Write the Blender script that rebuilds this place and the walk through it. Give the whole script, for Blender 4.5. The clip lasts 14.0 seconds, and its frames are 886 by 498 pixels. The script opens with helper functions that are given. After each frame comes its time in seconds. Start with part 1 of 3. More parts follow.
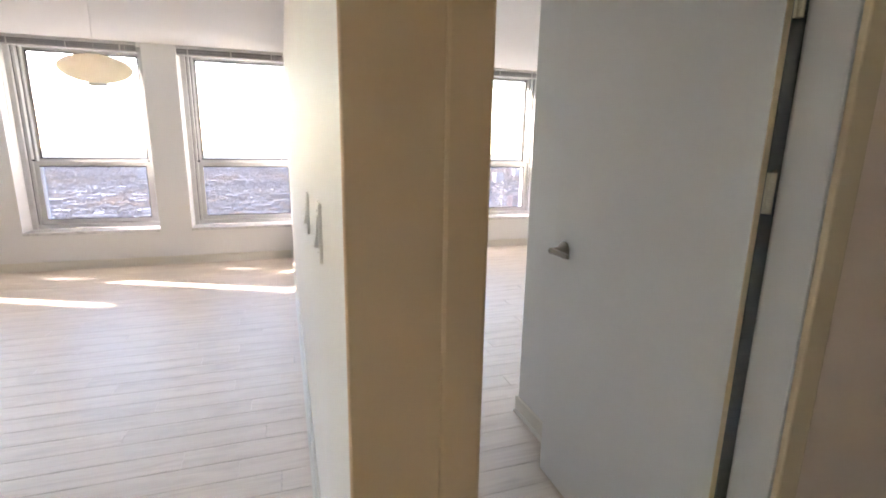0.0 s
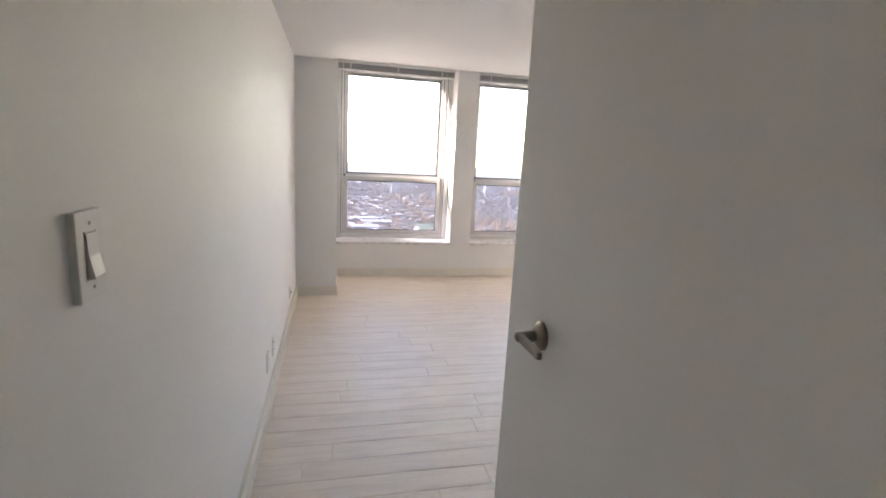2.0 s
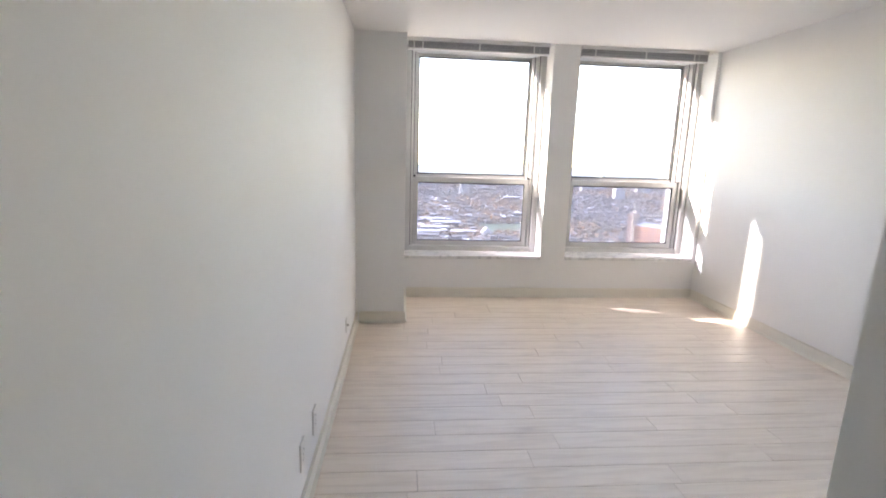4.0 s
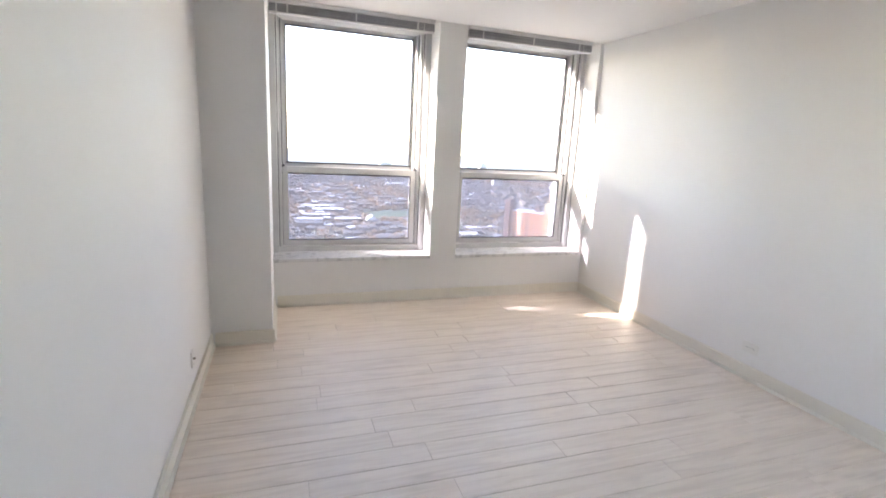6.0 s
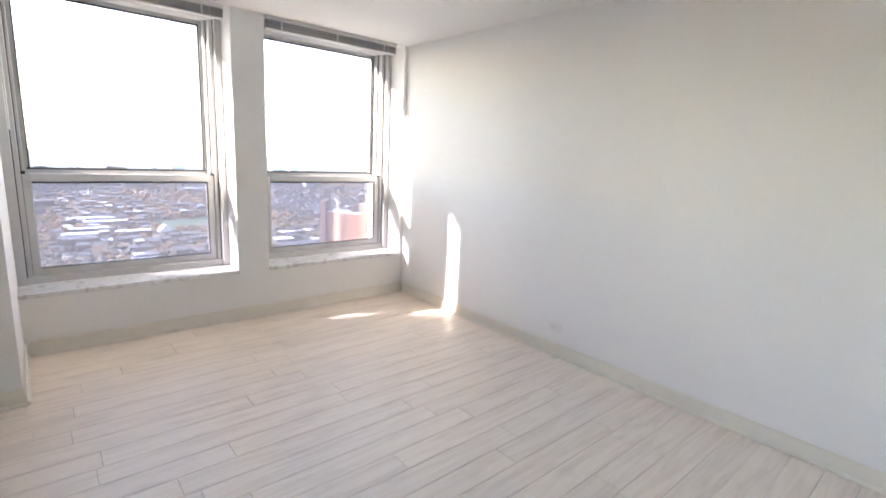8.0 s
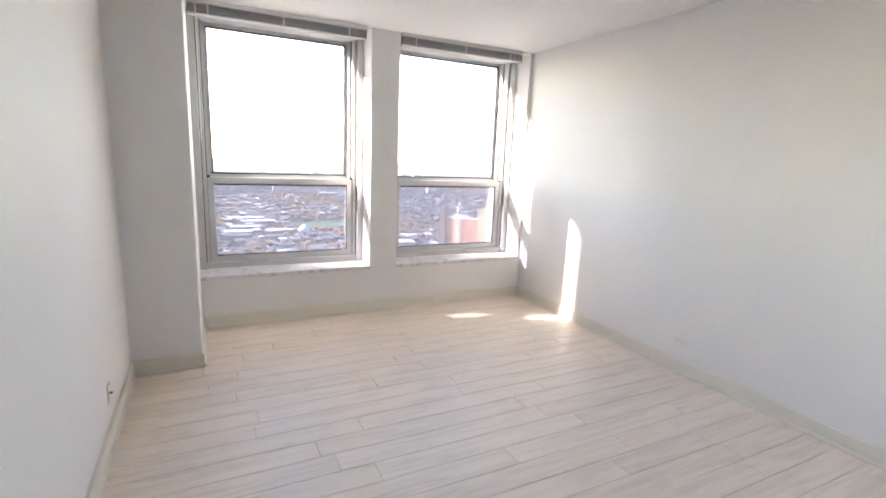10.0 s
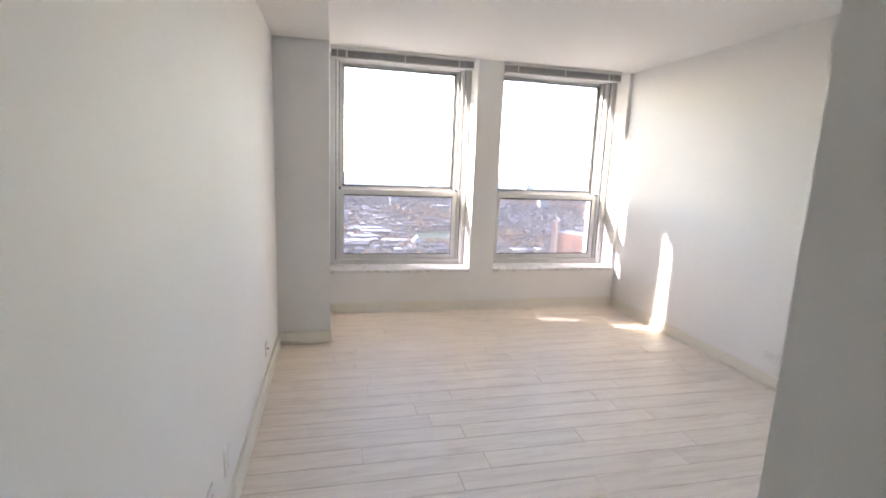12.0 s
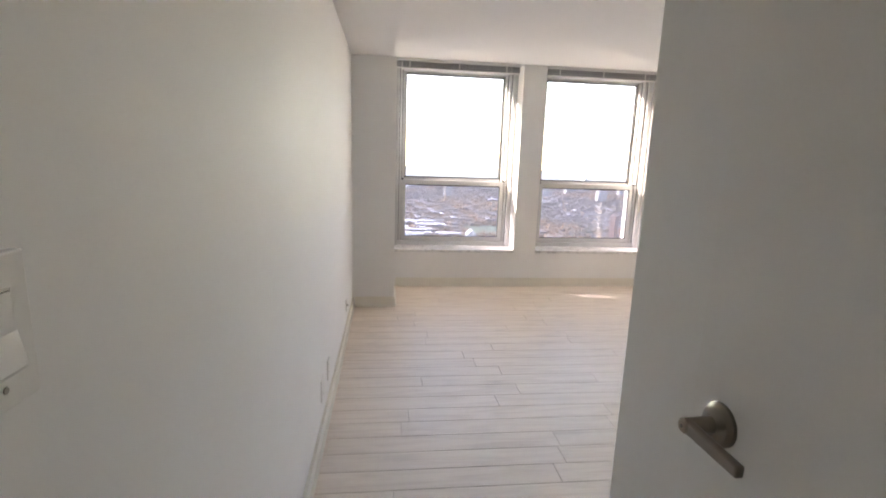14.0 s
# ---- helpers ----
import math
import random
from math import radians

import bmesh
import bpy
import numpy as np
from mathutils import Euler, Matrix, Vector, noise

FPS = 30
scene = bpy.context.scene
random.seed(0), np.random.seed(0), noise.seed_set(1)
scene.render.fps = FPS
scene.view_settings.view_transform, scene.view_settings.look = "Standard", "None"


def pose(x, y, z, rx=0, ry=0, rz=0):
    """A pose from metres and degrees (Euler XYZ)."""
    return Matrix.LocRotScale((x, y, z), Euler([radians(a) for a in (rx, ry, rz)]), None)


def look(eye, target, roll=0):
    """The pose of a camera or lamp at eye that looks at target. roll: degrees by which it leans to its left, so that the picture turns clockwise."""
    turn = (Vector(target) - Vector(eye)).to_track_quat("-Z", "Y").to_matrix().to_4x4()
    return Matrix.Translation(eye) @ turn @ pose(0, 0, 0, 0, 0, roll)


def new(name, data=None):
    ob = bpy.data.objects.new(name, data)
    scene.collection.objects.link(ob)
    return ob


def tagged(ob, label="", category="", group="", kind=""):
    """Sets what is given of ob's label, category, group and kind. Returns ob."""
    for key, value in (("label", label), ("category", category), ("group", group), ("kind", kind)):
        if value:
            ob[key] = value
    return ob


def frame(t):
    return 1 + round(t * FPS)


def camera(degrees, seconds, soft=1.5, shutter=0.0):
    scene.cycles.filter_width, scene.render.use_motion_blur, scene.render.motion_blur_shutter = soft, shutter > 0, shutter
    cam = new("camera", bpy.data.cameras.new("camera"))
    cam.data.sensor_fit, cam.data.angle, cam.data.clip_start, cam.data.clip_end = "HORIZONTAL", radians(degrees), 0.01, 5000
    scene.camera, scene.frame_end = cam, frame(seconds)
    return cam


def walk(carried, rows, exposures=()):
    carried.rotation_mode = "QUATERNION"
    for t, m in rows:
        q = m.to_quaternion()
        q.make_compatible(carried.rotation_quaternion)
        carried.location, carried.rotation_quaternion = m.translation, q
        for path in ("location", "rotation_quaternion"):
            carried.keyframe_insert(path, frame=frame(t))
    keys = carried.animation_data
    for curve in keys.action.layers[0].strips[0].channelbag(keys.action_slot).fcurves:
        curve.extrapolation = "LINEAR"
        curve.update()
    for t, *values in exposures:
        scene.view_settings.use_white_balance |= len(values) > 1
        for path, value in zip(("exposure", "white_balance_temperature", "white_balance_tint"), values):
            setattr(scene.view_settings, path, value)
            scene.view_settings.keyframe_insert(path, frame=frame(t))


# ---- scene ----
cam = camera(85.8, 14.0, 1.9)
PATH = [
    (0, (-0.188, -0.317, 1.471), (0.432, 1.535, 1.04), 1.0),
    (0.5, (-0.067, -0.309, 1.452), (0.841, 1.411, 0.983), 1.1),
    (1, (0.082, -0.156, 1.45), (1.045, 1.543, 1.014), 1.1),
    (1.5, (0.209, 0.071, 1.477), (1.018, 1.855, 1.072), -0.6),
    (2, (0.363, 0.274, 1.486), (0.816, 2.184, 1.106), 3.0),
    (2.5, (0.399, 0.479, 1.471), (0.609, 2.424, 1.055), 3.2),
    (3, (0.399, 0.828, 1.46), (0.567, 2.789, 1.105), 2.0),
    (3.2, (0.385, 0.917, 1.422), (0.512, 2.875, 1.035), 1.8),
    (5.3, (0.392, 1.741, 1.467), (0.74, 3.672, 1.08), 2.4),
    (5.5, (0.428, 1.748, 1.454), (0.814, 3.667, 1.044), 2.8),
    (6, (0.486, 1.798, 1.455), (1.122, 3.646, 1.03), 3.0),
    (6.5, (0.52, 1.88, 1.445), (1.482, 3.586, 1.042), 1.8),
    (7, (0.549, 1.936, 1.462), (1.699, 3.524, 1.071), 2.4),
    (7.2, (0.558, 1.95, 1.464), (1.755, 3.505, 1.076), 2.7),
    (8.3, (0.544, 1.945, 1.462), (1.834, 3.424, 1.074), 2.7),
    (9.3, (0.53, 1.94, 1.459), (1.656, 3.54, 1.044), 2.7),
    (9.5, (0.51, 1.93, 1.462), (1.562, 3.583, 1.058), 2.7),
    (10, (0.477, 1.866, 1.452), (1.358, 3.62, 1.07), 2.4),
    (10.5, (0.466, 1.732, 1.455), (1.177, 3.568, 1.099), 2.7),
    (11, (0.451, 1.645, 1.475), (1.07, 3.514, 1.121), 3.0),
    (11.5, (0.429, 1.559, 1.475), (0.953, 3.467, 1.181), 2.2),
    (12, (0.42, 1.377, 1.469), (0.875, 3.294, 1.125), 2.3),
    (12.5, (0.396, 1.229, 1.465), (0.757, 3.165, 1.116), 1.4),
    (13, (0.39, 1.017, 1.464), (0.589, 2.967, 1.071), 2.9),
    (13.5, (0.386, 0.871, 1.483), (0.574, 2.829, 1.124), 2.6),
    (14, (0.331, 0.66, 1.472), (0.565, 2.61, 1.094), 1.9),
]
walk(cam, [(t, look(eye, target, roll)) for t, eye, target, roll in PATH],
     [(0, 4.72, 7350, 21), (0.8, 4.55, 7700, 22), (1.5, 4.36, 7650, 23), (2.5, 4.33, 7450, 21), (5.5, 4.34, 7050, 19), (10.5, 4.34, 7100, 19), (14, 4.25, 7650, 21)])

# ---------------------------------------------------------------- world, sun, exposure
SUN_EL, SUN_AZ = radians(27.0), radians(-65.8)
world = bpy.data.worlds.new("sky")
scene.world = world
world.use_nodes = True
wn = world.node_tree
sky = wn.nodes.new("ShaderNodeTexSky")
sky.sky_type = "NISHITA"
sky.sun_disc = False
sky.sun_elevation, sky.sun_rotation = SUN_EL, SUN_AZ
sky.air_density, sky.dust_density, sky.ozone_density = 1.0, 0.8, 0.6
wn.nodes["Background"].inputs["Strength"].default_value = 0.15
wn.links.new(sky.outputs[0], wn.nodes["Background"].inputs["Color"])
sun_dir = Vector((math.sin(SUN_AZ) * math.cos(SUN_EL), math.cos(SUN_AZ) * math.cos(SUN_EL), math.sin(SUN_EL)))
sun_data = bpy.data.lights.new("sun", "SUN")
sun_data.energy, sun_data.angle, sun_data.color = 1.6, radians(1.5), (1.0, 0.965, 0.92)
sun = new("sun", sun_data)
sun.matrix_world = look(sun_dir * 60, (0, 0, 0))

# ---------------------------------------------------------------- plan, in metres
CEIL = 2.49
XR = 3.475            # right wall of the bedroom
YW = 6.0              # window wall, room face
YG = 6.40             # plane of the upper panes
COL_X, COL_Y = 0.405, 5.24
SOF_Z = 2.35
PART_X = -0.113        # living-room face of the partition
YH, YHR, YB = 0.335, 0.405, 0.50  # door wall: hall face of the partition end, hall face beside the hinges, bedroom face
JL, JR = 0.10, 0.918   # door opening
CLO_X, CLO_Y = 1.005, 1.86
SILL = 0.435
OUT_Y = 6.47


# ---------------------------------------------------------------- materials
def mat(name, color, rough=0.5, metal=0.0, var=0.04, scale=6.0, bump=0.0, bump_scale=60.0, island=0.0, obj=0.0, spec=0.5):
    m = bpy.data.materials.new(name)
    m.use_nodes = True
    nt = m.node_tree
    n, l = nt.nodes, nt.links
    b = n["Principled BSDF"]
    b.inputs["Roughness"].default_value, b.inputs["Metallic"].default_value = rough, metal
    b.inputs["Specular IOR Level"].default_value = spec
    tc = n.new("ShaderNodeNewGeometry")
    nz = n.new("ShaderNodeTexNoise")
    nz.inputs["Scale"].default_value, nz.inputs["Detail"].default_value = scale, 5.0
    l.new(tc.outputs["Position"], nz.inputs["Vector"])
    hsv = n.new("ShaderNodeHueSaturation")
    hsv.inputs["Color"].default_value = (*color, 1)
    mr = n.new("ShaderNodeMapRange")
    mr.inputs["From Min"].default_value, mr.inputs["From Max"].default_value = 0.25, 0.75
    mr.inputs["To Min"].default_value, mr.inputs["To Max"].default_value = 1 - var, 1 + var
    l.new(nz.outputs["Fac"], mr.inputs["Value"])
    val = mr.outputs[0]
    for amount, node, out in ((island, "ShaderNodeNewGeometry", "Random Per Island"), (obj, "ShaderNodeObjectInfo", "Random")):
        if amount:
            s = n.new(node)
            r = n.new("ShaderNodeMapRange")
            r.inputs["To Min"].default_value, r.inputs["To Max"].default_value = 1 - amount, 1 + amount
            l.new(s.outputs[out], r.inputs["Value"])
            mu = n.new("ShaderNodeMath")
            mu.operation = "MULTIPLY"
            l.new(val, mu.inputs[0])
            l.new(r.outputs[0], mu.inputs[1])
            val = mu.outputs[0]
    l.new(val, hsv.inputs["Value"])
    l.new(hsv.outputs[0], b.inputs["Base Color"])
    if bump:
        nb = n.new("ShaderNodeTexNoise")
        nb.inputs["Scale"].default_value, nb.inputs["Detail"].default_value = bump_scale, 3.0
        l.new(tc.outputs["Position"], nb.inputs["Vector"])
        bp = n.new("ShaderNodeBump")
        bp.inputs["Strength"].default_value, bp.inputs["Distance"].default_value = bump, 0.004
        l.new(nb.outputs["Fac"], bp.inputs["Height"])
        l.new(bp.outputs[0], b.inputs["Normal"])
    return m


WALL = mat("wall_paint", (0.84, 0.835, 0.82), 0.65, var=0.015, scale=1.7, bump=0.06, bump_scale=140, spec=0.35)
CEILM = mat("ceiling_paint", (0.85, 0.84, 0.825), 0.75, var=0.015, scale=1.3, bump=0.08, bump_scale=110)
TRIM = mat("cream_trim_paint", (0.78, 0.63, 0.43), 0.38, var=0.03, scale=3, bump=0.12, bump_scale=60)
# darker and browner than TRIM, for end_board and the doorway's left casing
TAN = mat("tan_board", (0.66, 0.465, 0.285), 0.45, var=0.02, scale=3, bump=0.1, bump_scale=60)
BASE = mat("cream_baseboard_paint", (0.79, 0.755, 0.67), 0.38, var=0.03, scale=3, bump=0.1, bump_scale=60)
DOORM = mat("door_paint", (0.83, 0.82, 0.80), 0.42, var=0.012, scale=2.0, bump=0.04, bump_scale=90)
FRAME = mat("window_aluminium", (0.56, 0.565, 0.56), 0.45, var=0.06, scale=9, bump=0.05)
SEAL = mat("dark_seal", (0.035, 0.035, 0.04), 0.6, var=0.1)
PLATE = mat("white_plastic", (0.80, 0.79, 0.76), 0.35, var=0.01)
SLOT = mat("dark_slot", (0.03, 0.03, 0.03), 0.6)
NICKEL = mat("satin_nickel", (0.27, 0.235, 0.20), 0.30, metal=1.0, var=0.06, scale=30)
HINGE = mat("painted_hinge", (0.66, 0.60, 0.48), 0.4, var=0.05, scale=30)
# dark colour that stands in for the shade inside the hinge gap
GAP = mat("hinge_gap_shade", (0.13, 0.13, 0.14), 0.9, var=0.1)
SLAT = mat("grey_slat", (0.30, 0.30, 0.31), 0.45, var=0.08, scale=20, obj=0.25)
RAIL = mat("white_rail", (0.72, 0.72, 0.71), 0.4, var=0.02)
LAMPM = mat("lamp_shade", (0.86, 0.76, 0.62), 0.5, var=0.04, scale=8)
_n, _l = LAMPM.node_tree.nodes, LAMPM.node_tree.links
_tr, _mx = _n.new("ShaderNodeBsdfTranslucent"), _n.new("ShaderNodeMixShader")
_tr.inputs["Color"].default_value = (1.0, 0.90, 0.81, 1)
_mx.inputs[0].default_value = 0.88
_l.new(_n["Principled BSDF"].outputs[0], _mx.inputs[1])
_l.new(_tr.outputs[0], _mx.inputs[2])
_cl, _mx2 = _n.new("ShaderNodeBsdfTransparent"), _n.new("ShaderNodeMixShader")
_cl.inputs["Color"].default_value = (1.0, 0.90, 0.78, 1)
_mx2.inputs[0].default_value = 0.10
_l.new(_mx.outputs[0], _mx2.inputs[1])
_l.new(_cl.outputs[0], _mx2.inputs[2])
_l.new(_mx2.outputs[0], _n["Material Output"].inputs["Surface"])
SCREW = mat("dull_screw", (0.35, 0.33, 0.30), 0.45, metal=0.6)
CONC = mat("outer_concrete", (0.42, 0.41, 0.39), 0.8, var=0.1, scale=2, bump=0.3)


def marble():
    m = mat("marble_sill", (0.72, 0.72, 0.71), 0.25, var=0.05, scale=12)
    nt = m.node_tree
    n, l = nt.nodes, nt.links
    b = n["Principled BSDF"]
    g = n.new("ShaderNodeNewGeometry")
    w = n.new("ShaderNodeTexNoise")
    w.inputs["Scale"].default_value, w.inputs["Detail"].default_value, w.inputs["Distortion"].default_value = 7.0, 8.0, 2.2
    l.new(g.outputs["Position"], w.inputs["Vector"])
    r = n.new("ShaderNodeValToRGB")
    r.color_ramp.elements[0].position, r.color_ramp.elements[0].color = 0.34, (0.56, 0.56, 0.56, 1)
    r.color_ramp.elements[1].position, r.color_ramp.elements[1].color = 0.52, (0.78, 0.78, 0.77, 1)
    l.new(w.outputs["Fac"], r.inputs["Fac"])
    l.new(r.outputs[0], b.inputs["Base Color"])
    return m


MARBLE = marble()


def plank_material():
    m = bpy.data.materials.new("pale_oak_laminate")
    m.use_nodes = True
    nt = m.node_tree
    n, l = nt.nodes, nt.links
    b = n["Principled BSDF"]
    g = n.new("ShaderNodeNewGeometry")
    info = n.new("ShaderNodeObjectInfo")
    comb = n.new("ShaderNodeMath")
    comb.operation = "MULTIPLY"
    comb.inputs[1].default_value = 37.0
    add = n.new("ShaderNodeMath")
    add.operation = "ADD"
    l.new(info.outputs["Random"], add.inputs[0])
    l.new(g.outputs["Random Per Island"], add.inputs[1])
    l.new(add.outputs[0], comb.inputs[0])
    off = n.new("ShaderNodeCombineXYZ")
    l.new(comb.outputs[0], off.inputs[0])
    l.new(comb.outputs[0], off.inputs[2])
    va = n.new("ShaderNodeVectorMath")
    va.operation = "ADD"
    l.new(g.outputs["Position"], va.inputs[0])
    l.new(off.outputs[0], va.inputs[1])
    mp = n.new("ShaderNodeMapping")
    mp.inputs["Scale"].default_value = (1.1, 13.0, 1.0)
    l.new(va.outputs[0], mp.inputs["Vector"])
    grain = n.new("ShaderNodeTexNoise")
    grain.inputs["Scale"].default_value, grain.inputs["Detail"].default_value, grain.inputs["Distortion"].default_value = 2.2, 8.0, 0.8
    l.new(mp.outputs[0], grain.inputs["Vector"])
    mp2 = n.new("ShaderNodeMapping")
    mp2.inputs["Scale"].default_value = (2.2, 5.0, 1.0)
    l.new(va.outputs[0], mp2.inputs["Vector"])
    knots = n.new("ShaderNodeTexNoise")
    knots.inputs["Scale"].default_value, knots.inputs["Detail"].default_value = 1.6, 2.0
    l.new(mp2.outputs[0], knots.inputs["Vector"])
    ramp = n.new("ShaderNodeValToRGB")
    e = ramp.color_ramp.elements
    e[0].position, e[0].color = 0.24, (0.68, 0.575, 0.48, 1)
    e[1].position, e[1].color = 0.58, (0.805, 0.705, 0.605, 1)
    l.new(grain.outputs["Fac"], ramp.inputs["Fac"])
    kr = n.new("ShaderNodeMapRange")
    kr.inputs["From Min"].default_value, kr.inputs["From Max"].default_value = 0.26, 0.40
    kr.inputs["To Min"].default_value, kr.inputs["To Max"].default_value = 0.91, 1.0
    l.new(knots.outputs["Fac"], kr.inputs["Value"])
    tone = n.new("ShaderNodeMapRange")
    tone.inputs["To Min"].default_value, tone.inputs["To Max"].default_value = 0.975, 1.025
    fr = n.new("ShaderNodeMath")
    fr.operation = "FRACT"
    l.new(add.outputs[0], fr.inputs[0])
    l.new(fr.outputs[0], tone.inputs["Value"])
    mu = n.new("ShaderNodeMath")
    mu.operation = "MULTIPLY"
    l.new(kr.outputs[0], mu.inputs[0])
    l.new(tone.outputs[0], mu.inputs[1])
    hsv = n.new("ShaderNodeHueSaturation")
    l.new(ramp.outputs[0], hsv.inputs["Color"])
    l.new(mu.outputs[0], hsv.inputs["Value"])
    l.new(hsv.outputs[0], b.inputs["Base Color"])
    b.inputs["Roughness"].default_value = 0.48
    bp = n.new("ShaderNodeBump")
    bp.inputs["Strength"].default_value, bp.inputs["Distance"].default_value = 0.12, 0.002
    l.new(grain.outputs["Fac"], bp.inputs["Height"])
    l.new(bp.outputs[0], b.inputs["Normal"])
    return m


PLANK = plank_material()
SUB = mat("dark_joint", (0.30, 0.25, 0.20), 0.8)


def glass_material(name, tint):
    m = bpy.data.materials.new(name)
    m.use_nodes = True
    nt = m.node_tree
    n, l = nt.nodes, nt.links
    n.remove(n["Principled BSDF"])
    tr, gl = n.new("ShaderNodeBsdfTransparent"), n.new("ShaderNodeBsdfGlossy")
    tr.inputs["Color"].default_value = (*tint, 1)
    gl.inputs["Roughness"].default_value = 0.01
    fres = n.new("ShaderNodeFresnel")
    fres.inputs["IOR"].default_value = 1.5
    mx = n.new("ShaderNodeMixShader")
    l.new(fres.outputs[0], mx.inputs[0])
    l.new(tr.outputs[0], mx.inputs[1])
    l.new(gl.outputs[0], mx.inputs[2])
    l.new(mx.outputs[0], n["Material Output"].inputs["Surface"])
    return m


GLASS = glass_material("window_glass", (0.93, 0.95, 0.95))


# The screen's veil and bluish tint hold the city's haze and dim it.
def screen_material():
    m = bpy.data.materials.new("hazy_insect_screen")
    m.use_nodes = True
    nt = m.node_tree
    n, l = nt.nodes, nt.links
    n.remove(n["Principled BSDF"])
    tr, df = n.new("ShaderNodeBsdfTransparent"), n.new("ShaderNodeBsdfTranslucent")
    df.inputs["Color"].default_value = (0.062, 0.062, 0.070, 1)
    tr.inputs["Color"].default_value = (0.92, 0.92, 1.0, 1)
    mx = n.new("ShaderNodeMixShader")
    mx.inputs[0].default_value = 0.42
    l.new(tr.outputs[0], mx.inputs[1])
    l.new(df.outputs[0], mx.inputs[2])
    l.new(mx.outputs[0], n["Material Output"].inputs["Surface"])
    return m


SCREEN = screen_material()


# ---------------------------------------------------------------- mesh helpers
def box(bm, x0, x1, y0, y1, z0, z1, bevel=0.0, seg=1):
    r = bmesh.ops.create_cube(bm, size=1.0)
    vs = r["verts"]
    for v in vs:
        v.co = ((x0 + x1) / 2 + v.co.x * (x1 - x0), (y0 + y1) / 2 + v.co.y * (y1 - y0), (z0 + z1) / 2 + v.co.z * (z1 - z0))
    if bevel:
        es = list({e for v in vs for e in v.link_edges})
        bmesh.ops.bevel(bm, geom=es, offset=bevel, segments=seg, affect="EDGES", profile=0.5)
    return bm


def cyl(bm, p0, p1, r0, r1=None, n=20):
    p0, p1 = Vector(p0), Vector(p1)
    r1 = r0 if r1 is None else r1
    rot = (p1 - p0).to_track_quat("Z", "Y").to_matrix().to_4x4()
    m = Matrix.Translation((p0 + p1) / 2) @ rot
    bmesh.ops.create_cone(bm, cap_ends=True, segments=n, radius1=r0, radius2=r1, depth=(p1 - p0).length, matrix=m)
    return bm


def part(name, bm, material, parent=None, label="", smooth=False):
    me = bpy.data.meshes.new(name)
    bm.normal_update()
    bm.to_mesh(me)
    bm.free()
    me.materials.append(material)
    if smooth:
        for p in me.polygons:
            p.use_smooth = True
    ob = new(name, me)
    if parent is not None:
        ob.parent = parent
    return tagged(ob, label)


def bx(name, x0, x1, y0, y1, z0, z1, material, parent=None, bevel=0.0, label="", seg=1):
    return part(name, box(bmesh.new(), x0, x1, y0, y1, z0, z1, bevel, seg), material, parent, label)


def setting(ob, label, category):
    return tagged(ob, label, category, "", "structure")


def empty(name, x=0, y=0, z=0):
    ob = new(name)
    ob.location = (x, y, z)
    return ob


# ---------------------------------------------------------------- large structure
def wall(name, boxes, label, material=WALL):
    bm = bmesh.new()
    for b in boxes:
        box(bm, *b)
    return setting(part(name, bm, material), label, "wall")


# openings in the window wall: name, x range
OPENINGS = [(-6.35, -5.02), (-4.66, -3.28), (-2.93, -1.60), (-1.26, 0.02), (COL_X, 1.80), (2.06, 3.44)]
TOP = 2.60
segs = []
x = -6.5
for a, b in OPENINGS:
    segs.append((x, a, YW, OUT_Y, -0.3, TOP))
    segs.append((a, b, YW, OUT_Y, -0.3, SILL - 0.03))
    segs.append((a, b, YW, OUT_Y, CEIL - 0.003, TOP))
    x = b
segs.append((x, 5.2, YW, OUT_Y, -0.3, TOP))
wall("wall_window_side", segs, "white painted window wall with deep reveals")
wall("wall_right", [(XR, XR + 0.15, CLO_Y - 0.1, YW, -0.1, TOP)], "smooth white painted bedroom wall")
wall("wall_partition", [(PART_X, 0.0, YH, YW, -0.1, TOP)], "white painted partition between living room and bedroom")
wall("wall_door_side", [(0.0, JL - 0.02, YH, YB, -0.1, TOP), (JR + 0.02, 3.35, YHR + 0.04, YB, -0.1, TOP), (JL - 0.02, JR + 0.02, YHR, YB, 2.06, TOP)],
     "white painted wall round the bedroom doorway")
wall("wall_closet", [(CLO_X, CLO_X + 0.1, YB, CLO_Y, -0.1, TOP), (CLO_X + 0.1, XR + 0.15, CLO_Y - 0.1, CLO_Y, -0.1, TOP)],
     "white painted closet wall beside the open door")
# the hall's warm light is tinted into this wall colour
HALL = mat("hall_warm_tint", (0.92, 0.76, 0.64), 0.6, var=0.02, scale=2.0, bump=0.06)
wall("wall_hall_front", [(JR + 0.02, 3.35, YHR, YHR + 0.04, -0.1, TOP)], "plain hall wall beside the doorway, tinted for warm hall light", HALL)
LX = -6.5             # far side of the living room
# unseen walls, added and whitened to bounce light back into the hall
wall("unseen_wall_side", [(2.45, 2.60, -1.4, YHR, -0.1, TOP)], "unseen white wall added to bounce light into the hall")
wall("unseen_wall_back", [(-0.87, 2.60, -1.55, -1.4, -0.1, TOP)], "unseen white wall added to bounce light into the hall")
# unseen walls whose ends set how much living room light enters the hall
wall("unseen_wall_living", [(-0.87, -0.75, -1.4, -0.75, -0.1, TOP)], "unseen white wall added to limit living room light in the hall")
wall("unseen_living_back", [(LX, -0.87, -0.87, -0.75, -0.1, TOP)], "unseen white wall closing the living room")
wall("wall_living_side", [(LX - 0.15, LX, -0.87, OUT_Y, -0.1, TOP)], "unseen white wall closing the living room")
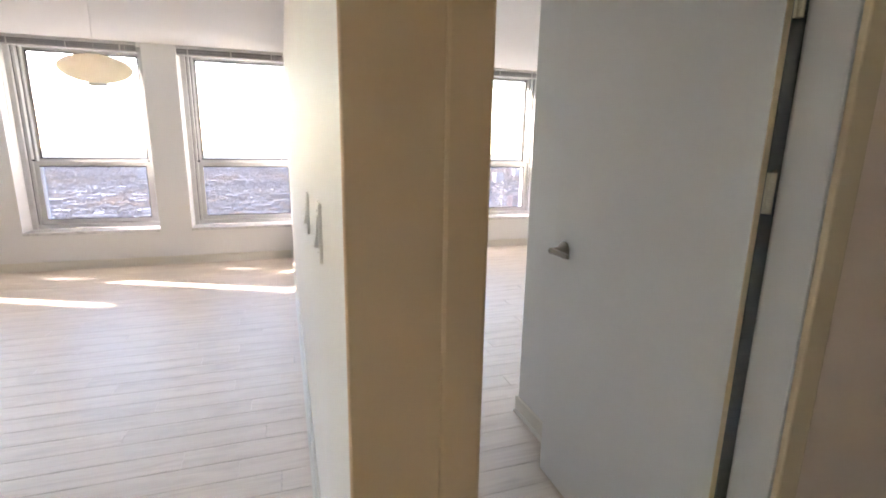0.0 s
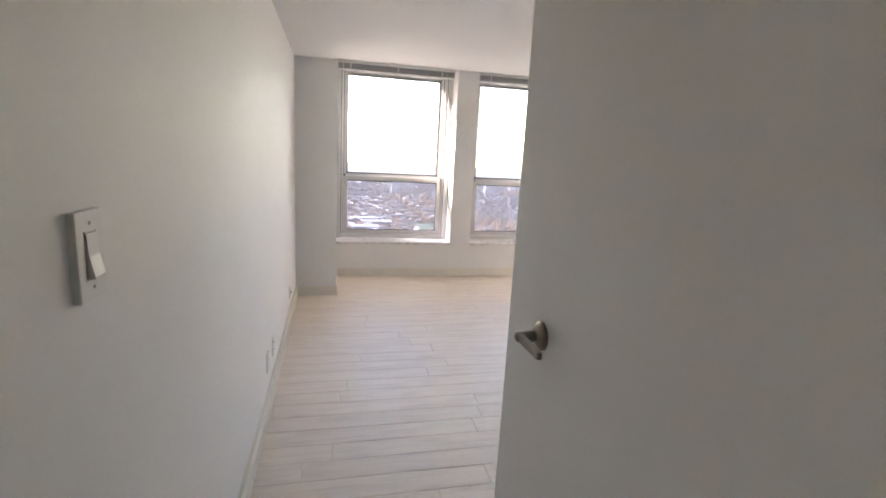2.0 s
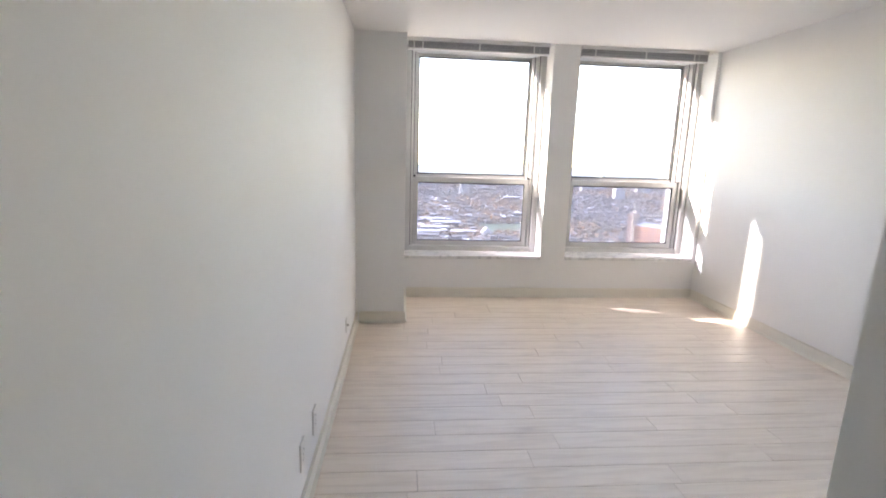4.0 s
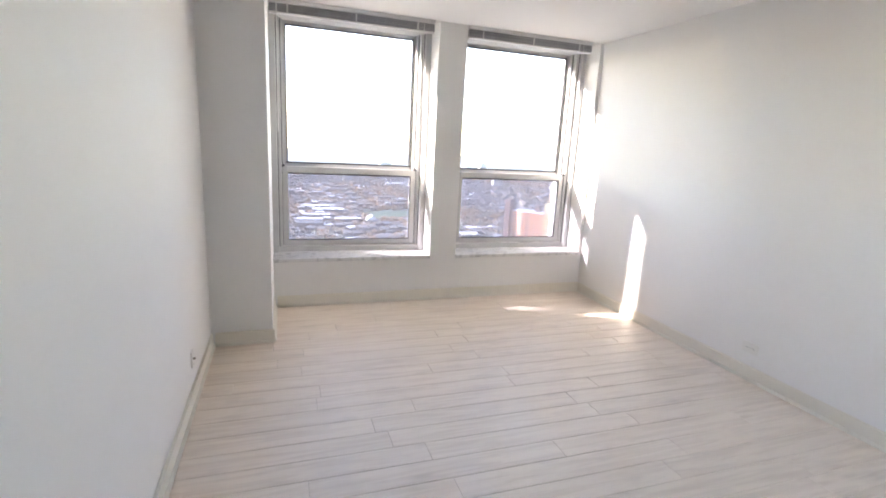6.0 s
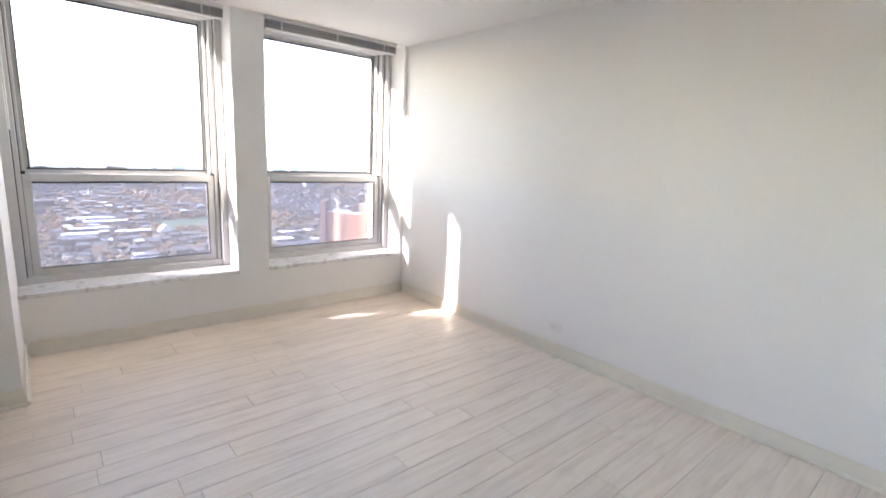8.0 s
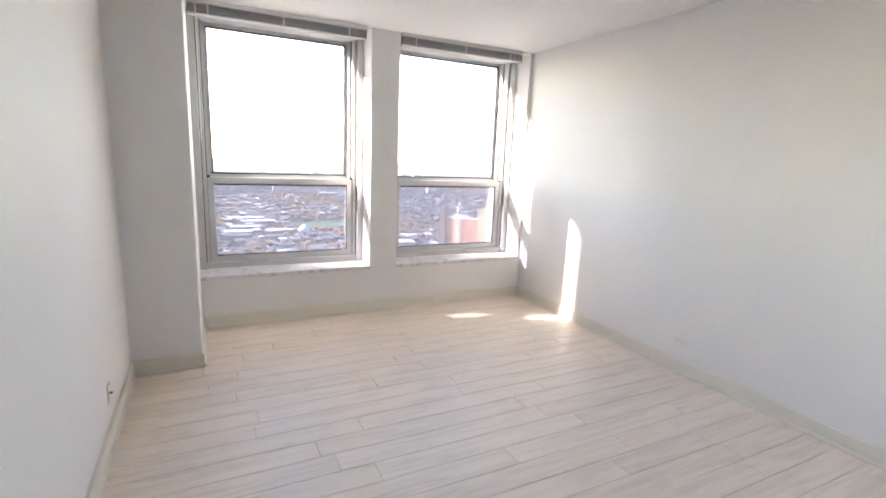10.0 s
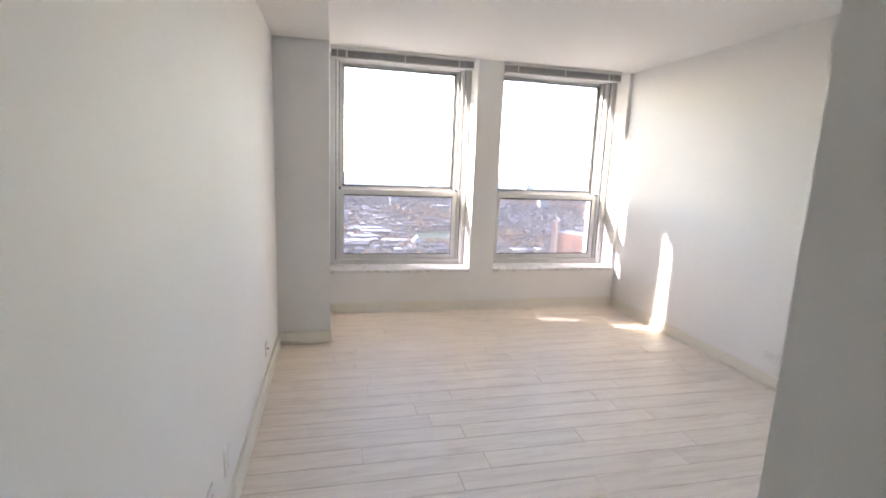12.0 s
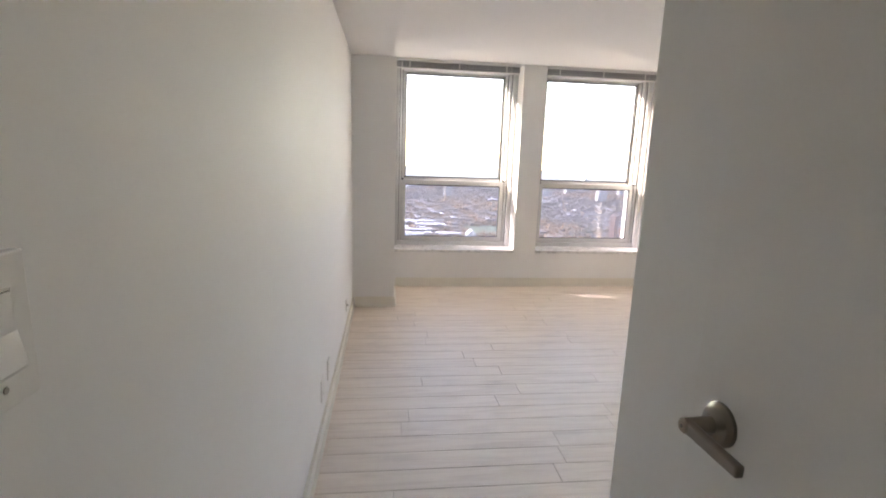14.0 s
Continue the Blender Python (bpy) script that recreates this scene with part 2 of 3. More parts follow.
wall("column", [(0.0, COL_X, COL_Y, YW, -0.1, TOP)], "white painted corner column beside the window")
wall("soffit", [(0.0, COL_X, YB, COL_Y, SOF_Z, TOP)], "white painted soffit along the wall", CEILM)
setting(bx("ceiling", -6.65, XR + 0.15, -2.15, YW, CEIL, CEIL + 0.2, CEILM), "flat white painted ceiling", "ceiling")


def baseboard(name, x0, y0, x1, y1, nx, ny):
    """A board with a shoe moulding along the wall line, standing out towards (nx, ny)."""
    base = setting(empty(name), "cream painted baseboard with a shoe moulding", "baseboard")
    for nm, h, d in (("board", 0.10, 0.013), ("shoe_moulding", 0.018, 0.026)):
        xs, ys = sorted((x0, x1, x0 + nx * d, x1 + nx * d)), sorted((y0, y1, y0 + ny * d, y1 + ny * d))
        bm = box(bmesh.new(), xs[0], xs[-1], ys[0], ys[-1], 0.002, h)
        top = [e for e in bm.edges if all(v.co.z > h - 1e-4 for v in e.verts)]
        bmesh.ops.bevel(bm, geom=top, offset=0.007, segments=2, affect="EDGES")
        part(nm, bm, BASE, base)
    return base


baseboard("baseboard_left", 0, YB, 0, COL_Y, 1, 0)
baseboard("baseboard_column_front", 0.026, COL_Y, COL_X + 0.013, COL_Y, 0, -1)
baseboard("baseboard_column_side", COL_X, COL_Y, COL_X, YW, 1, 0)
baseboard("baseboard_window", COL_X + 0.026, YW, XR, YW, 0, -1)
baseboard("baseboard_right", XR, CLO_Y, XR, YW - 0.026, -1, 0)
baseboard("baseboard_closet_side", CLO_X, YB + 0.02, CLO_X, CLO_Y + 0.013, -1, 0)
baseboard("baseboard_closet_front", CLO_X, CLO_Y, XR - 0.026, CLO_Y, 0, 1)
baseboard("baseboard_partition", PART_X, YH, PART_X, YW - 0.026, -1, 0)
baseboard("baseboard_living", LX, YW, PART_X - 0.026, YW, 0, -1)
baseboard("baseboard_hall", JR + 0.09, YHR, 2.45, YHR, 0, -1)

# doorway lining and casing
door_trim = setting(empty("door_trim"), "cream painted door lining and casing", "door frame")
bx("jamb", JL - 0.02, JL, YH - 0.004, YB + 0.004, 0, 2.06, WALL, door_trim, 0.002, "white painted door lining")
bx("jamb", JR, JR + 0.02, YHR - 0.004, YB + 0.004, 0, 2.06, DOORM, door_trim, 0.002)
bx("head_jamb", JL, JR, YHR - 0.004, YB + 0.004, 2.04, 2.06, TRIM, door_trim, 0.002)
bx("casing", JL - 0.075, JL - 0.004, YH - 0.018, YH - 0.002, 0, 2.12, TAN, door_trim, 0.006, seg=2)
bx("casing", JR + 0.006, JR + 0.078, YHR - 0.022, YHR - 0.004, 0, 2.12, TRIM, door_trim, 0.006, seg=2)
bx("head_casing", JL, JR + 0.006, YHR - 0.022, YHR - 0.004, 2.05, 2.12, TRIM, door_trim, 0.006, seg=2)
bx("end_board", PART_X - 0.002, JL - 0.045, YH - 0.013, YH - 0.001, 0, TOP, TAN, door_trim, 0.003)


# ---------------------------------------------------------------- door
def door():
    """The open leaf, hinged on the right lining and swung flat along the closet wall."""
    d = setting(empty("door_1", 0.872, YB + 0.018, 0), "white painted flush door standing wide open", "door")
    w = 0.865
    leaf = bx("leaf", 0.0, 0.035, 0.004, w, 0.012, 2.035, DOORM, d, 0.002)
    bx("hinge_edge", 0.001, 0.034, 0.001, 0.0035, 0.012, 2.035, TRIM, d, label="cream painted hinge edge")
    hz = 1.062
    ry = 0.790
    handle = empty("handle")
    handle.parent = d
    tagged(handle, "satin nickel lever handle on a round rose")
    bm = bmesh.new()
    cyl(bm, (0.0, ry, hz), (-0.006, ry, hz), 0.036, 0.036, 40)
    cyl(bm, (-0.006, ry, hz), (-0.013, ry, hz), 0.036, 0.029, 40)
    cyl(bm, (-0.013, ry, hz), (-0.019, ry, hz), 0.029, 0.016, 40)
    part("rose", bm, NICKEL, handle)
    bm = bmesh.new()
    cyl(bm, (-0.017, ry, hz), (-0.050, ry, hz), 0.0145, 0.0125, 28)
    cyl(bm, (-0.050, ry, hz), (-0.066, ry, hz), 0.0125, 0.0125, 28)
    cyl(bm, (-0.066, ry, hz), (-0.069, ry, hz), 0.0125, 0.009, 28)
    part("neck", bm, NICKEL, handle)
    bm = box(bmesh.new(), -0.066, -0.052, ry - 0.118, ry + 0.004, hz - 0.011, hz + 0.011, 0.003, 2)
    for v in bm.verts:
        if v.co.y < ry - 0.10:
            v.co.z = hz + (v.co.z - hz) * 0.82
    part("lever", bm, NICKEL, handle)
    bm = cyl(bmesh.new(), (-0.0688, ry, hz), (-0.0696, ry, hz), 0.003, 0.003, 12)
    part("release_hole", bm, SLOT, handle)
    # added strip: shade of the hinge gap given as a dark surface
    bx("gap_shade_strip", 0.017, 0.058, -0.003, 0.0006, 0.012, 2.035, GAP, d, label="dark strip standing in for the hinge gap's shade")
    for z in (0.28, 1.370, 1.80):
        h = empty("hinge")
        h.parent = d
        bm = bmesh.new()
        for k in range(5):
            cyl(bm, (0.023, -0.014, z - 0.048 + k * 0.0193), (0.023, -0.014, z - 0.048 + k * 0.0193 + 0.0185), 0.007, 0.007, 14)
        part("barrel", bm, HINGE, h)
        bx("leaf_plate", 0.013, 0.031, -0.012, -0.0034, z - 0.048, z + 0.048, HINGE, h, 0.001)
        bm = cyl(bmesh.new(), (0.023, -0.014, z + 0.048), (0.023, -0.014, z + 0.054), 0.0075, 0.004, 14)
        part("pin_cap", bm, NICKEL, h)
    return d


door()


# ---------------------------------------------------------------- windows
def window(number, x0, x1):
    """A single-hung window in its reveal: outer frame, fixed upper pane, lower sash, screen and marble sill."""
    w = setting(empty("window_%d" % number), "pale aluminium single-hung window over a marble sill", "window")
    zt, zb, zr = CEIL - 0.012, SILL, 1.19
    f = empty("window_frame")
    f.parent = w
    gx0, gx1 = x0 + 0.12, x1 - 0.12
    for nm, a, b in (("jamb_liner", x0, x0 + 0.052), ("jamb_liner", x1 - 0.052, x1)):
        bx(nm, a, b, 6.225, 6.46, zb - 0.03, zt, FRAME, f, 0.004, seg=2)
    for a, b in ((x0 + 0.052, x0 + 0.085), (x1 - 0.085, x1 - 0.052)):
        bx("track", a, b, 6.265, 6.46, zb, zt, FRAME, f, 0.003)
    for a, b in ((x0 + 0.085, x0 + 0.108), (x1 - 0.108, x1 - 0.085)):
        bx("stop", a, b, 6.33, 6.46, zb, zt, FRAME, f, 0.003)
    # dark strips in place of the shaded grooves between liner, track and stop
    for a in (x0 + 0.0525, x1 - 0.0585, x0 + 0.0855, x1 - 0.0915):
        bx("seal_groove", a, a + 0.006, 6.262 if abs(a - x0) < 0.06 or abs(a - x1) < 0.06 else 6.327, 6.40, zb + 0.05, zt, SEAL, f)
    bx("head", x0 + 0.052, x1 - 0.052, 6.24, 6.46, 2.425, zt, FRAME, f, 0.004)
    bx("bottom_rail", x0 + 0.052, x1 - 0.052, 6.245, 6.46, zb, zb + 0.05, FRAME, f, 0.004)
    up = empty("upper_sash")
    up.parent = w
    for a, b in ((gx0 - 0.012, gx0 + 0.010), (gx1 - 0.010, gx1 + 0.012)):
        bx("stile", a, b, 6.385, 6.43, 1.20, 2.425, FRAME, up, 0.002)
    bx("rail", gx0, gx1, 6.385, 6.43, 2.395, 2.425, FRAME, up, 0.002)
    bx("meeting_rail", gx0, gx1, 6.385, 6.43, 1.185, 1.235, FRAME, up, 0.002)
    for a, b, c, e in ((gx0 + 0.010, gx0 + 0.020, 1.235, 2.395), (gx1 - 0.021, gx1 - 0.010, 1.235, 2.395), (gx0 + 0.01, gx1 - 0.01, 2.383, 2.3955), (gx0, gx1, 1.229, 1.243)):
        bx("seal_groove", a, b, 6.378, 6.402, c, e, SEAL, up)
    g = bx("pane", gx0, gx1, 6.400, 6.406, 1.22, 2.40, GLASS, up, label="clear glass pane")
    g.visible_shadow = False
    lo = empty("lower_sash")
    lo.parent = w
    sx0, sx1, sb, st = x0 + 0.088, x1 - 0.088, zb + 0.052, 1.205
    lx0, lx1, lb, lt = sx0 + 0.048, sx1 - 0.048, 0.535, 1.150
    for a, b in ((sx0, lx0), (sx1 - 0.048, sx1)):
        bx("stile", a, b, 6.285, 6.325, sb, st, FRAME, lo, 0.003)
    bx("meeting_rail", lx0, lx1, 6.28, 6.325, lt, st, FRAME, lo, 0.003)
    bx("rail", lx0, lx1, 6.285, 6.325, sb, lb, FRAME, lo, 0.003)
    for a, b, c, e in ((lx0, lx1, lt - 0.013, lt), (lx0, lx1, lb, lb + 0.008), (lx1 - 0.008, lx1, lb, lt)):
        bx("seal_groove", a, b, 6.287, 6.304, c, e, SEAL, lo)
    g = bx("pane", lx0, lx1, 6.305, 6.311, lb - 0.01, lt + 0.01, GLASS, lo, label="clear glass pane")
    g.visible_shadow = False
    for a in (sx0 - 0.001, sx1 - 0.019):
        bx("latch", a - 0.004, a + 0.022, 6.268, 6.32, st - 0.004, st + 0.016, SEAL, lo, 0.003)
    # assumed screen; its colour also carries the haze over the city
    bx("hazy_insect_screen", x0 + 0.108, x1 - 0.108, 6.448, 6.450, zb + 0.05, 1.19, SCREEN, w, label="fine insect screen with the city's haze in its colour")
    bx("screen_rail", x0 + 0.108, x1 - 0.108, 6.44, 6.458, 1.19, 1.21, FRAME, w)
    bm = box(bmesh.new(), x0, x1, YW - 0.022, 6.245, SILL - 0.032, SILL, 0.004, 2)
    part("window_sill", bm, MARBLE, w, "white marble sill with grey veins")
    return w


for i, (a, b) in enumerate(OPENINGS):
    window(i + 1, a, b)


# ---------------------------------------------------------------- raised blinds
def blind(x0, x1, wand=True):
    """A mini blind drawn right up: headrail, the stack of slats, bottom rail, ladder clips and wand."""
    b = tagged(empty("mini_blind", (x0 + x1) / 2, 6.0, CEIL), "grey aluminium mini blind raised to the ceiling", "window blind", "raised blinds")
    h = (x1 - x0) / 2
    y0, y1 = -0.012, 0.026
    bx("headrail", -h, h, y0 - 0.004, y1 + 0.004, -0.030, 0.0, RAIL, b, 0.003)
    n = 13
    for k in range(n):
        z = -0.034 - k * 0.0044
        j = 0.0012 * math.sin(k * 2.3)
        bx("slat", -h + 0.006 + j, h - 0.006 + j, y0 + j, y1 + j, z - 0.0034, z, SLAT, b)
    bx("bottom_rail", -h + 0.004, h - 0.004, y0 - 0.001, y1 + 0.001, -0.106, -0.093, RAIL, b, 0.003)
    for f in (-0.79, 0.0, 0.77):
        bx("ladder_clip", f * h - 0.006, f * h + 0.006, y0 - 0.008, y0 - 0.0045, -0.100, -0.028, RAIL, b, 0.001)
    if wand:
        bm = cyl(bmesh.new(), (-h + 0.06, y0 - 0.010, -0.03), (-h + 0.055, y0 - 0.006, -1.0), 0.0045, 0.0045, 8)
        part("tilt_wand", bm, RAIL, b, "clear plastic tilt wand")
    bm = cyl(bmesh.new(), (h - 0.10, y0 - 0.006, -0.03), (h - 0.075, y0 - 0.004, -1.19), 0.0016, 0.0016, 6)
    part("lift_cord", bm, RAIL, b)
    part("tassel", cyl(bmesh.new(), (h - 0.075, y0 - 0.004, -1.235), (h - 0.075, y0 - 0.004, -1.19), 0.008, 0.003, 12), RAIL, b, "small white cord tassel")
    return b


blind(0.412, 1.755)
blind(2.066, 3.335, False)
blind(-6.34, -5.06)
blind(-4.65, -3.32)
blind(-2.92, -1.645)
blind(-1.255, -0.12, False)


# ---------------------------------------------------------------- plates and switches
def plate(name, kind, place, turn, w, h, label, category, deep=0.0):
    """A wall plate built facing +x at the origin, then turned and set on its wall."""
    ob = tagged(empty(name), label, category)
    bm = box(bmesh.new(), -0.001 - deep, 0.0075, -w / 2, w / 2, -h / 2, h / 2, 0.002, 2)
    part("cover_plate", bm, PLATE, ob)
    if kind == "rocker":
        bm = bmesh.new()
        for b in ((-0.019, -0.0172, -0.037, 0.037), (0.0172, 0.019, -0.037, 0.037), (-0.0172, 0.0172, 0.0352, 0.037), (-0.0172, 0.0172, -0.037, -0.0352)):
            box(bm, 0.004, 0.0086, *b, 0.0004)
        part("rocker_frame", bm, PLATE, ob)
        part("rocker_well", box(bmesh.new(), 0.006, 0.0079, -0.0172, 0.0172, -0.0352, 0.0352), SCREW, ob)
        bm = bmesh.new()
        ring = [[bm.verts.new((px, sy * 0.0162, pz)) for px, pz in ((0.0078, 0.034), (0.0094, 0.034), (0.0112, 0.0), (0.0175, -0.031), (0.0165, -0.034), (0.0078, -0.034))] for sy in (-1, 1)]
        bm.faces.new(ring[0])
        bm.faces.new(ring[1][::-1])
        for k in range(6):
            bm.faces.new((ring[0][k], ring[1][k], ring[1][(k + 1) % 6], ring[0][(k + 1) % 6]))
        bmesh.ops.recalc_face_normals(bm, faces=bm.faces)
        part("rocker", bm, PLATE, ob)
    elif kind == "outlet":
        for s in (-1, 1):
            c = s * (w if w > h else h) * 0.19
            o = (c, 0.0) if w > h else (0.0, c)
            f = empty("receptacle")
            f.parent = ob
            part("face", box(bmesh.new(), 0.005, 0.0078, o[0] - 0.016, o[0] + 0.016, o[1] - 0.014, o[1] + 0.014, 0.003, 2), PLATE, f)
            for q in (-0.006, 0.006):
                part("slot", box(bmesh.new(), 0.0074, 0.0082, o[0] + q - 0.001, o[0] + q + 0.001, o[1] - 0.004, o[1] + 0.005), SLOT, f)
    elif kind == "coax":
        part("connector", cyl(bmesh.new(), (0.005, 0, 0), (0.020, 0, 0), 0.006, 0.005, 14), NICKEL, ob)
    for q in ((0, h * 0.36), (0, -h * 0.36)) if kind != "outlet" else ((0, 0),):
        part("screw", cyl(bmesh.new(), (0.005, q[0], q[1]), (0.0081, q[0], q[1]), 0.0035, 0.003, 12), SCREW, ob)
    ob.matrix_world = pose(*place, 0, 0, turn)
    return ob


plate("light_switch", "rocker", (0.004, 1.073, 1.314), 0, 0.080, 0.135, "white rocker light switch on the white wall", "light switch", 0.004)
plate("light_switch", "rocker", (PART_X, 1.35, 1.235), 180, 0.080, 0.135, "white light switch on the living room side", "light switch")
plate("light_switch", "rocker", (PART_X, 0.79, 1.27), 180, 0.080, 0.135, "white light switch beside the bedroom doorway", "light switch")
plate("wall_outlet", "outlet", (0.0, 3.02, 0.262), 0, 0.072, 0.116, "white wall outlet above the cream baseboard", "outlet")
plate("wall_outlet", "outlet", (0.0, 3.28, 0.255), 0, 0.072, 0.116, "white wall outlet above the cream baseboard", "outlet")
plate("cable_jack", "coax", (0.0, 4.51, 0.245), 0, 0.060, 0.090, "white cable jack plate near the column", "cable jack")
plate("wall_outlet", "outlet", (XR, 3.98, 0.222), 180, 0.116, 0.072, "white horizontal wall outlet on the sunlit wall", "outlet")


def wall_hook(x, y, z):
    h = tagged(empty("wall_hook", x, y, z), "small dark metal hook on the partition wall", "hook")
    part("back_plate", box(bmesh.new(), -0.004, 0.001, -0.012, 0.012, -0.03, 0.03, 0.002), SEAL, h)
    part("arm", box(bmesh.new(), -0.030, -0.003, -0.006, 0.006, -0.024, -0.010, 0.003), SEAL, h)
    part("tip", cyl(bmesh.new(), (-0.028, 0, -0.022), (-0.030, 0, 0.012), 0.006, 0.005, 12), SEAL, h)


wall_hook(PART_X, 5.79, 1.70)


# ---------------------------------------------------------------- living-room pendant
def pendant(x, y, z):
    p = tagged(empty("pendant_lamp", x, y, z), "cream saucer pendant lamp on a thin white cord", "pendant lamp")
    prof = [(r0 * 1.035, h0 * 0.93) for r0, h0 in [(0.0, -0.085), (0.045, -0.082), (0.09, -0.072), (0.135, -0.052), (0.165, -0.025), (0.175, 0.0), (0.165, 0.025), (0.135, 0.05), (0.09, 0.068), (0.045, 0.078), (0.0, 0.08)]]
    bm = bmesh.new()
    rings = []
    for r, h in prof:
        rings.append([bm.verts.new((r * math.cos(k * math.tau / 40), r * math.sin(k * math.tau / 40), h)) for k in range(40)] if r else [bm.verts.new((0, 0, h))])
    for a, b in zip(rings, rings[1:]):
        for k in range(40):
            k2 = (k + 1) % 40
            if len(a) == 1:
                bm.faces.new((a[0], b[k2], b[k]))
            elif len(b) == 1:
                bm.faces.new((a[k], a[k2], b[0]))
            else:
                bm.faces.new((a[k], a[k2], b[k2], b[k]))
    bmesh.ops.recalc_face_normals(bm, faces=bm.faces)
    part("shade", bm, LAMPM, p, smooth=True)
    part("bottom_cap", cyl(bmesh.new(), (0, 0, -0.092), (0, 0, -0.081), 0.045, 0.05, 28), RAIL, p)
    part("cord", cyl(bmesh.new(), (0, 0, 0.08), (0, 0, CEIL - z - 0.02), 0.0010, 0.0010, 8), RAIL, p)
    part("canopy", cyl(bmesh.new(), (0, 0, CEIL - z - 0.025), (0, 0, CEIL - z), 0.06, 0.05, 24), RAIL, p)
    return p


pendant(-1.160, 3.0, 1.852)


# ---------------------------------------------------------------- city below
GZ = -97.0
rng = np.random.default_rng(7)


def ground_material():
    m = mat("city_ground", (0.042, 0.042, 0.044), 0.9, var=0.3, scale=0.03)
    return m


setting(bx("ground", -4800, 4800, 40, 4800, GZ - 1, GZ, ground_material()), "flat city ground of streets, yards and grass", "ground")
ROOFS = [mat("roof_white", (0.36, 0.36, 0.37), 0.8, var=0.1, scale=0.2, island=0.3), mat("roof_dark", (0.051, 0.048, 0.048), 0.8, var=0.1, scale=0.2, island=0.35),
         mat("wall_brick", (0.058, 0.048, 0.045), 0.8, var=0.1, scale=0.3, island=0.35)]
LEAVES = [mat("leaves_orange", (0.135, 0.072, 0.024), 0.8, var=0.2, scale=0.1, island=0.15), mat("leaves_olive", (0.056, 0.052, 0.035), 0.8, var=0.2, scale=0.1, island=0.18),
          mat("leaves_bare", (0.053, 0.048, 0.048), 0.8, var=0.2, scale=0.1, island=0.15)]


def many(name, verts, faces, mats, idx, label, category):
    me = bpy.data.meshes.new(name)
    me.from_pydata(verts, [], faces)
    for m in mats:
        me.materials.append(m)
    me.polygons.foreach_set("material_index", idx)
    me.polygons.foreach_set("use_smooth", [category == "trees"] * len(me.polygons))
    ob = new(name, me)
    return tagged(ob, label, category, "", "stuff")


def city():
    pts = []
    for row in np.arange(330, 1900, 30):
        step = 11 if row < 1100 else 15
        for cx in np.arange(-0.75 * row - 30, 1.0 * row + 30, step):
            pts.append((cx, row))
    pts = np.array(pts, float)
    pts += rng.normal(0, 1.2, pts.shape)
    street = (np.mod(pts[:, 0], 130) < 14)
    field = (pts[:, 0] > 100) & (pts[:, 0] < 185) & (pts[:, 1] > 585) & (pts[:, 1] < 690)
    red = (pts[:, 0] > 150) & (pts[:, 0] < 240) & (pts[:, 1] > 320) & (pts[:, 1] < 400)
    grove = np.array([noise.noise((px * 0.006, py * 0.006, 1.0)) for px, py in pts])
    houses = pts[~street & ~field & ~red & (grove < 0.18) & (rng.random(len(pts)) < 0.72)]
    cube = np.array([(-1, -1, 0), (1, -1, 0), (1, 1, 0), (-1, 1, 0), (-1, -1, 1), (1, -1, 1), (1, 1, 1), (-1, 1, 1)], float)
    quads = np.array([(0, 1, 5, 4), (1, 2, 6, 5), (2, 3, 7, 6), (3, 0, 4, 7), (4, 5, 6, 7)])
    k = len(houses)
    big = rng.random(k) < 0.06
    sx = np.where(big, rng.uniform(9, 22, k), rng.uniform(3.2, 5.0, k))
    sy = np.where(big, rng.uniform(7, 11, k), rng.uniform(6, 9, k))
    sz = np.where(big, rng.uniform(5, 14, k), rng.uniform(5, 9.5, k))
    v = cube[None] * np.stack([sx, sy, sz], 1)[:, None] + np.stack([houses[:, 0], houses[:, 1], np.full(k, GZ)], 1)[:, None]
    f = quads[None] + (np.arange(k) * 8)[:, None, None]
    mi = np.full((k, 5), 2)
    mi[:, 4] = np.where(rng.random(k) < 0.22, 0, 1)
    many("row_houses", v.reshape(-1, 3).tolist(), f.reshape(-1, 4).tolist(), ROOFS, mi.reshape(-1).tolist(), "low city houses with white and grey flat roofs", "houses")
    # trees: six uneven clumps each
    t = (1 + 5 ** 0.5) / 2
    ico = np.array([(-1, t, 0), (1, t, 0), (-1, -t, 0), (1, -t, 0), (0, -1, t), (0, 1, t), (0, -1, -t), (0, 1, -t), (t, 0, -1), (t, 0, 1), (-t, 0, -1), (-t, 0, 1)]) / 1.9
    tri = np.array([(0, 11, 5), (0, 5, 1), (0, 1, 7), (0, 7, 10), (0, 10, 11), (1, 5, 9), (5, 11, 4), (11, 10, 2), (10, 7, 6), (7, 1, 8), (3, 9, 4), (3, 4, 2), (3, 2, 6), (3, 6, 8), (3, 8, 9), (4, 9, 5), (2, 4, 11), (6, 2, 10), (8, 6, 7), (9, 8, 1)])
    n = 14000
    ty = 330 + 1500 * rng.random(n) ** 1.15
    tx = (rng.random(n) * 1.7 - 0.72) * ty
    keep = ~((tx > 105) & (tx < 182) & (ty > 600) & (ty < 685)) & ~((tx > 160) & (tx < 230) & (ty > 330) & (ty < 400))
    tx, ty = tx[keep], ty[keep]
    n = len(tx)
    tone = np.array([noise.noise((px * 0.004, py * 0.004, 5.0)) for px, py in zip(tx, ty)]) + rng.normal(0, 0.13, n)
    kind = np.where(tone > 0.10, 0, np.where(tone > -0.10, 1, 2))
    vs, fs, ms = [], [], []
    base = 0
    for c in range(5):
        r = rng.uniform(1.7, 3.3, n)
        off = rng.normal(0, 1.9, (n, 2))
